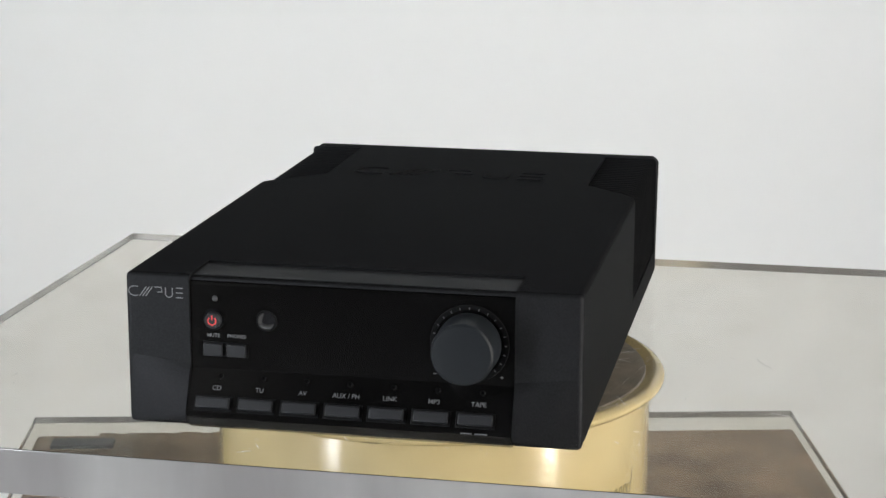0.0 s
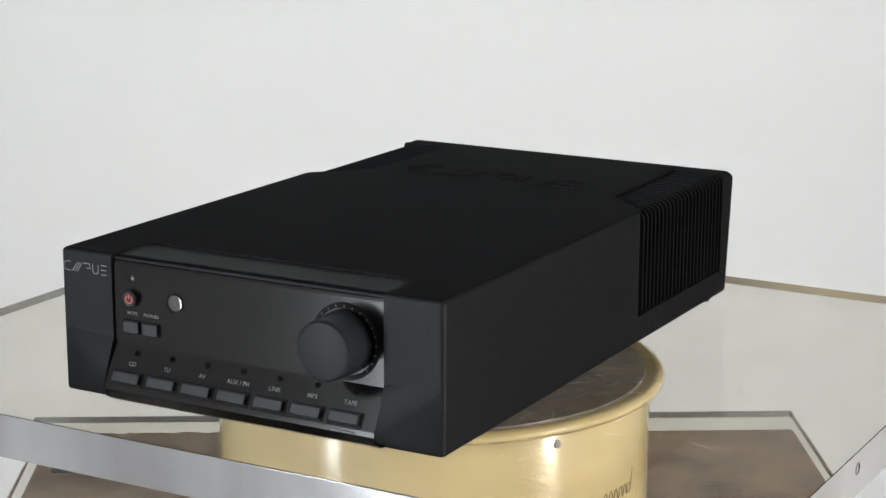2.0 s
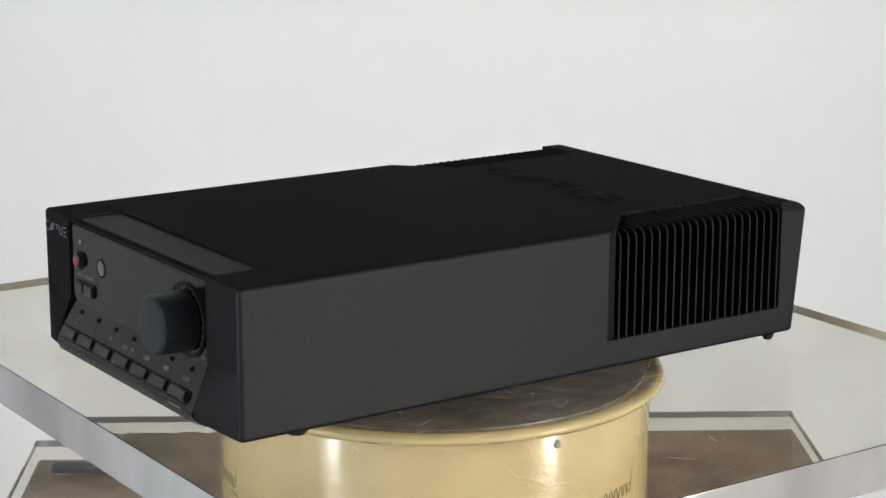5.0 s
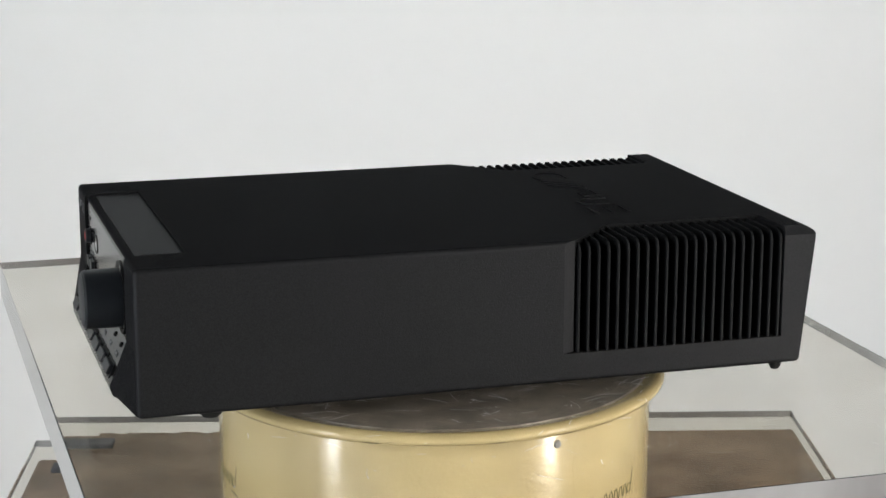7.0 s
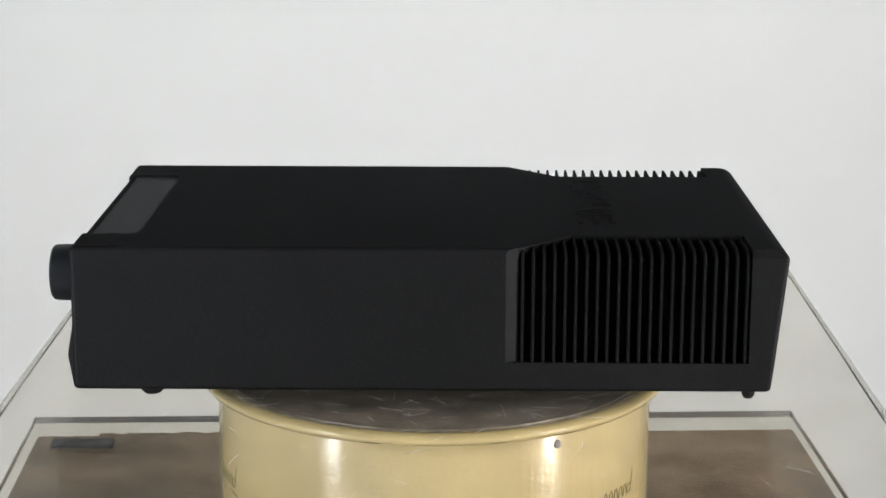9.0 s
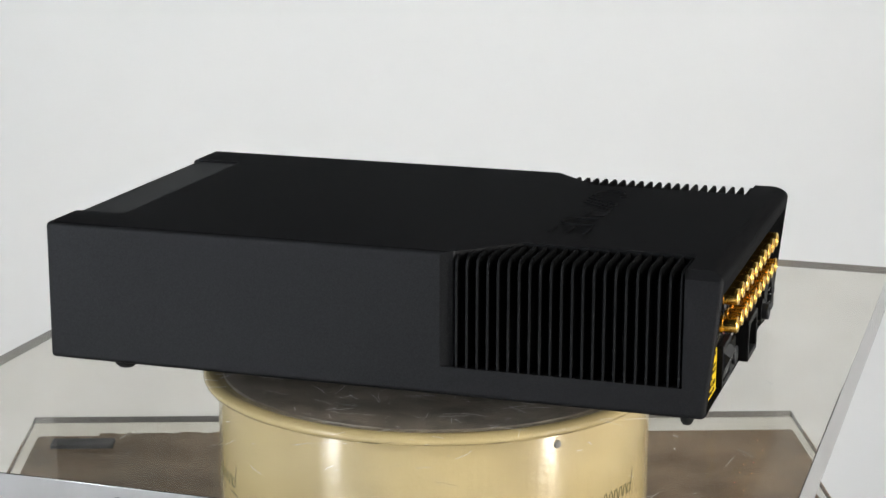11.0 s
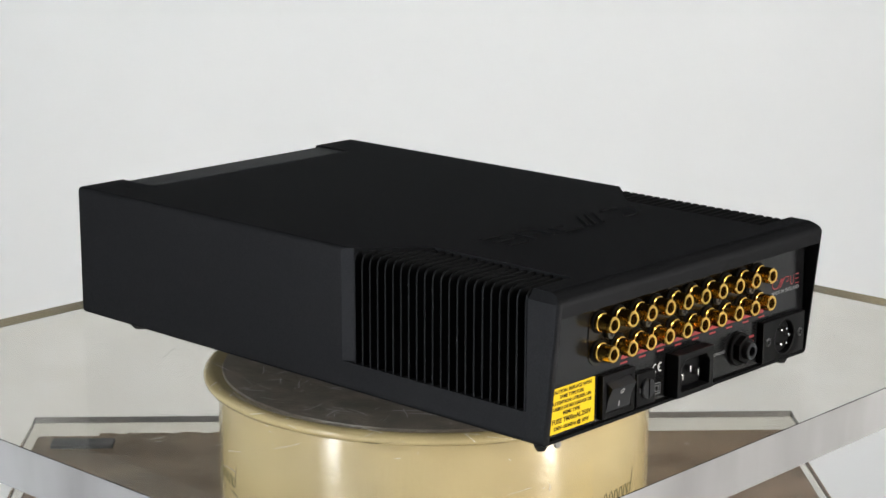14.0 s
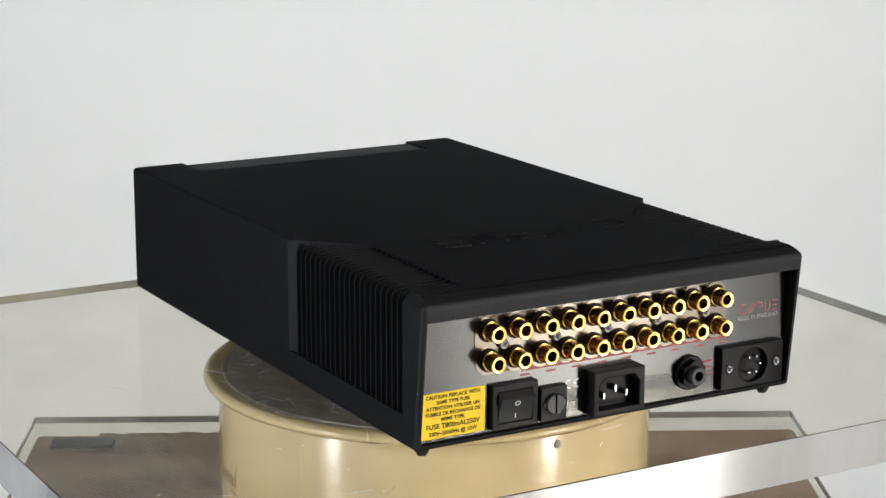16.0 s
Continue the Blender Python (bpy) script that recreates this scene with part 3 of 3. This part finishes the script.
def rear(amp):
    y = PANEL_Y
    part("rear_panel", block(XC - 0.1045, XC + 0.1045, y - 0.0015, y, 0.0017, 0.0602), REAR, amp, "satin black rear panel")
    # two rows of phono sockets
    outline = []
    for i in range(10):
        outline += arc(0.0660 - 0.01430 * i, 0.0509, 0.0072, 4, 176, 10)
    for i in range(9, -1, -1):
        outline += arc(0.0660 - 0.01430 * i, 0.0367, 0.0072, 184, 356, 10)
    plate_bm = prism(outline, y, y + 0.0004, "y")
    part("socket_plate", plate_bm, GLOSS, amp, "thin dark plate behind the sockets")
    ring = [(0.0025, 0.0056), (0.0025, 0.0096), (0.0027, 0.0099), (0.0036, 0.0100), (0.0040, 0.0096), (0.0041, 0.0090), (0.0041, 0.0030), (0.0045, 0.0028), (0.0045, 0.0006), (0.0025, 0.0006), (0.0025, 0.0056)]
    outer, inner = None, None
    for row, z in ((0, 0.0509), (1, 0.0367)):
        for i in range(10):
            x = 0.0660 - 0.01430 * i
            m = BACK(x, y, z)
            if outer is None:
                s = part("phono_socket", lathe(ring, 28), GOLD, amp, "gold-plated phono socket", at=m)
                c = part("core", lathe([(0, 0.0062), (0.0010, 0.0062), (0.0012, 0.0058), (0.00255, 0.0058), (0.00255, 0.0030), (0, 0.0030)], 20), BLACK, s)
                w = part("washer", lathe([(0, 0.0012), (0.0053, 0.0012), (0.0056, 0.0008), (0.0056, 0.0), (0, 0.0)], 28), BLACK, s)
                outer = (s.data, c.data, w.data)
            else:
                s = new("phono_socket", outer[0])
                s.parent, s.matrix_basis = amp, m
                s["label"] = "gold-plated phono socket"
                for nm, me in (("core", outer[1]), ("washer", outer[2])):
                    o = new(nm, me)
                    o.parent = s
    for x in (0.0588, 0.0302, 0.0016, -0.0270, -0.0556):
        screw(amp, x, y + 0.0020, 0.0438, 0.0024)
    bm = stroke([(0.0480, 0.0300), (-0.0700, 0.0300)], 0.0026, 0.0001, BACK(0, y, 0) @ Matrix.Diagonal((-1, 1, 1, 1)))
    part("red_line", bm, PRINT, amp, "thin red printed line")
    for i in range(9):
        bm = stroke([(-0.0026, 0), (0.0026, 0)], 0.0009, 0.0001, BACK(0.046 - 0.0143 * i, y, 0.0268))
        part("printed_mark", bm, PRINT, amp)
    # warning label
    label = part("warning_label", block(0.0678, 0.1012, y, y + 0.0003, 0.0035, 0.0250), YELLOW, amp, "yellow fuse warning label")
    lines = (("CAUTION: REPLACE WITH", 0.0231, 0.0024), ("SAME TYPE FUSE", 0.0204, 0.0024), ("ATTENTION: UTILISER UN", 0.0177, 0.0024), ("FUSIBLE DE RECHANGE DE", 0.0150, 0.0024), ("MEME TYPE.", 0.0123, 0.0024), ("FUSE T800mAL250V", 0.0091, 0.0033), ("230V~50/60Hz @ 10W", 0.0057, 0.0026))
    for w, z, size in lines:
        lettering("label_text", w, size, BACK(0.0845, y + 0.00035, z), LABELINK, label, bold=0.00006)
    # mains switch
    sw = part("mains_switch", carve(block(0.0405, 0.0650, y, y + 0.0030, 0.0030, 0.0245), [block(0.0435, 0.0620, y + 0.001, y + 0.02, 0.0058, 0.0212)], 0.0004), BLACK, amp, "black rocker mains switch")
    part("rocker", prism([(y + 0.0012, 0.0060), (y + 0.0024, 0.0062), (y + 0.0036, 0.0125), (y + 0.0062, 0.0182), (y + 0.0024, 0.0209), (y + 0.0012, 0.0209)], 0.0438, 0.0617, "x"), BUTTON, sw)
    bm = stroke(arc(0, 0, 0.0012, 0, 360, 18), 0.0004, 0.0001, BACK(0.0528, y + 0.0051, 0.0155) @ Matrix.Rotation(radians(24), 4, "X"))
    part("off_mark", bm, WHITE, sw)
    bm = stroke([(0, -0.0012), (0, 0.0012)], 0.0004, 0.0001, BACK(0.0528, y + 0.0031, 0.0090) @ Matrix.Rotation(radians(11), 4, "X"))
    part("on_mark", bm, WHITE, sw)
    # fuse holder
    fu = part("fuse_holder", block(0.0240, 0.0385, y, y + 0.0026, 0.0030, 0.0195, 0.0004), BLACK, amp, "black fuse holder with a slotted cap")
    part("cap", carve(lathe([(0, 0.0045), (0.0046, 0.0045), (0.0050, 0.0040), (0.0050, 0.002), (0, 0.002)], 28, BACK(0.0312, y, 0.0113)), [block(0.0306, 0.0318, y + 0.0033, y + 0.02, 0.003, 0.020)]), BUTTON, fu)
    part("lug", block(0.0250, 0.0374, y + 0.0026, y + 0.0034, 0.0102, 0.0124, 0.0003), BUTTON, fu)
    # mains inlet
    hole = prism([(-0.0140, 0.0052), (0.0092, 0.0052), (0.0092, 0.0170), (0.0058, 0.0208), (-0.0106, 0.0208), (-0.0140, 0.0170)], y + 0.001, y + 0.03, "y")
    inlet = part("mains_inlet", carve(block(-0.0170, 0.0122, y, y + 0.0075, 0.0022, 0.0242), [hole], 0.0006), BLACK, amp, "black mains inlet socket")
    for x, z in ((0.0042, 0.0112), (-0.0022, 0.0142), (-0.0086, 0.0112)):
        part("pin", block(x - 0.0006, x + 0.0006, y + 0.001, y + 0.0045, z - 0.0016, z + 0.0016, 0.0002), STEEL, inlet)
    # conformity mark and double square
    bm = bmesh.new()
    m = BACK(0.0195, y, 0.0185)
    stroke(arc(-0.0016, 0, 0.0019, 70, 290, 14), 0.0006, 0.0001, m, bm)
    stroke(arc(0.0026, 0, 0.0019, 70, 290, 14), 0.0006, 0.0001, m, bm)
    stroke([(0.0008, 0), (0.0022, 0)], 0.0005, 0.0001, m, bm)
    part("conformity_mark", bm, WHITE, amp)
    bm = bmesh.new()
    m = BACK(0.0194, y, 0.0080)
    for r in (0.0026, 0.0014):
        stroke([(-r, -r), (r, -r), (r, r), (-r, r), (-r, -r)], 0.0004, 0.0001, m, bm)
    part("square_mark", bm, GREYINK, amp)
    # headphone jack
    hexa = prism([(0.0072 * math.cos(radians(60 * k + 30)), 0.0072 * math.sin(radians(60 * k + 30))) for k in range(6)], 0.0022, 0.0056, "z")
    jack = part("headphone_jack", hexa, BLACK, amp, "black hexagonal headphone jack nut", at=BACK(-0.0478, y, 0.0142))
    part("washer", lathe([(0, 0), (0.0088, 0), (0.0088, 0.0016), (0.0084, 0.0022), (0, 0.0022)], 32), BLACK, jack)
    part("barrel", lathe([(0.0024, 0.004), (0.0024, 0.0088), (0.0026, 0.0092), (0.0042, 0.0092), (0.0045, 0.0088), (0.0045, 0.0052), (0.0024, 0.004)], 28), BUTTON, jack)
    bm = block(-0.0024, 0.0024, -0.0024, 0.0024, 0.0052, 0.0058)
    part("bore", bm, BLACK, jack)
    lettering("jack_label", "HEADPHONES", 0.0021, BACK(-0.0300, y + 0.0001, 0.0146), GREYINK, amp)
    for k in range(3):
        bm = stroke([(-0.0026, 0), (0.0026, 0)], 0.0012, 0.0001, BACK(-0.0595, y, 0.0180 - 0.0030 * k))
        part("printed_mark", bm, PRINT, amp)
    # control socket plate
    hole = lathe([(0, -0.01), (0.0088, -0.01), (0.0088, 0.03), (0, 0.03)], 40, BACK(-0.0850, y + 0.002, 0.0134))
    xp = part("control_socket", carve(block(-0.1035, -0.0655, y, y + 0.0038, 0.0026, 0.0242), [hole], 0.0005), BLACK, amp, "black plate with a round pin socket")
    part("shell", lathe([(0, 0.0004), (0.0080, 0.0004), (0.0086, 0.0006), (0.0086, 0.0002), (0, 0.0002)], 32), BLACK, xp, at=BACK(-0.0850, y, 0.0134))
    for a in (60, 120, 180, 240, 300):
        part("pin", lathe([(0, 0.0040), (0.0006, 0.0036), (0.0006, 0.0004), (0, 0.0004)], 10), STEEL, xp, at=BACK(-0.0850 + 0.0045 * math.cos(radians(a)), y, 0.0134 + 0.0045 * math.sin(radians(a))))
    for x in (-0.0700, -0.0990):
        screw(amp, x, y + 0.0038, 0.0134, 0.0023)
    badge(amp, BACK(-0.0895, y, 0.0415), 0.0245, 0.0048, PRINT, 0.0005, 0.00012, "maker_mark", "small red maker's mark")
    lettering("origin_text", "MADE IN ENGLAND", 0.0028, BACK(-0.0895, y + 0.0001, 0.0368), GREYINK, amp, bold=0.00003)


def screw(amp, x, y, z, r):
    bm = lathe([(0, 0.0004), (r * 0.8, 0.0006), (r, 0.0002), (r, -0.0016), (0, -0.0016)], 18)
    s = part("screw", bm, DARKSTEEL, amp, at=BACK(x, y, z))
    bm = stroke([(-r * 0.55, -r * 0.3), (r * 0.55, r * 0.3)], r * 0.22, 0.0002, Matrix.Translation((0, 0, 0.0005)))
    stroke([(r * 0.3, -r * 0.55), (-r * 0.3, r * 0.55)], r * 0.22, 0.00025, Matrix.Translation((0, 0, 0.0005)), bm)
    part("slot", bm, BLACK, s)


def amplifier():
    amp = empty("amplifier", pose(0, 0, Z0))
    tagged(amp, "matt black compact preamplifier with gold rear sockets", "amplifier")
    casing(amp)
    cheeks(amp)
    fins(amp)
    front(amp)
    top_details(amp)
    rear(amp)
    return amp


room()
stand()
drum_base = drum()
plate_ob = plate()
amp_ob = amplifier()


def motions():
    walk(plate_ob, [(t, pose(0, 0, Z0, 0, 0, a)) for t, a in SPIN])
    walk(amp_ob, [(t, pose(0, 0, Z0, 0, 0, a)) for t, a in SPIN])


motions()
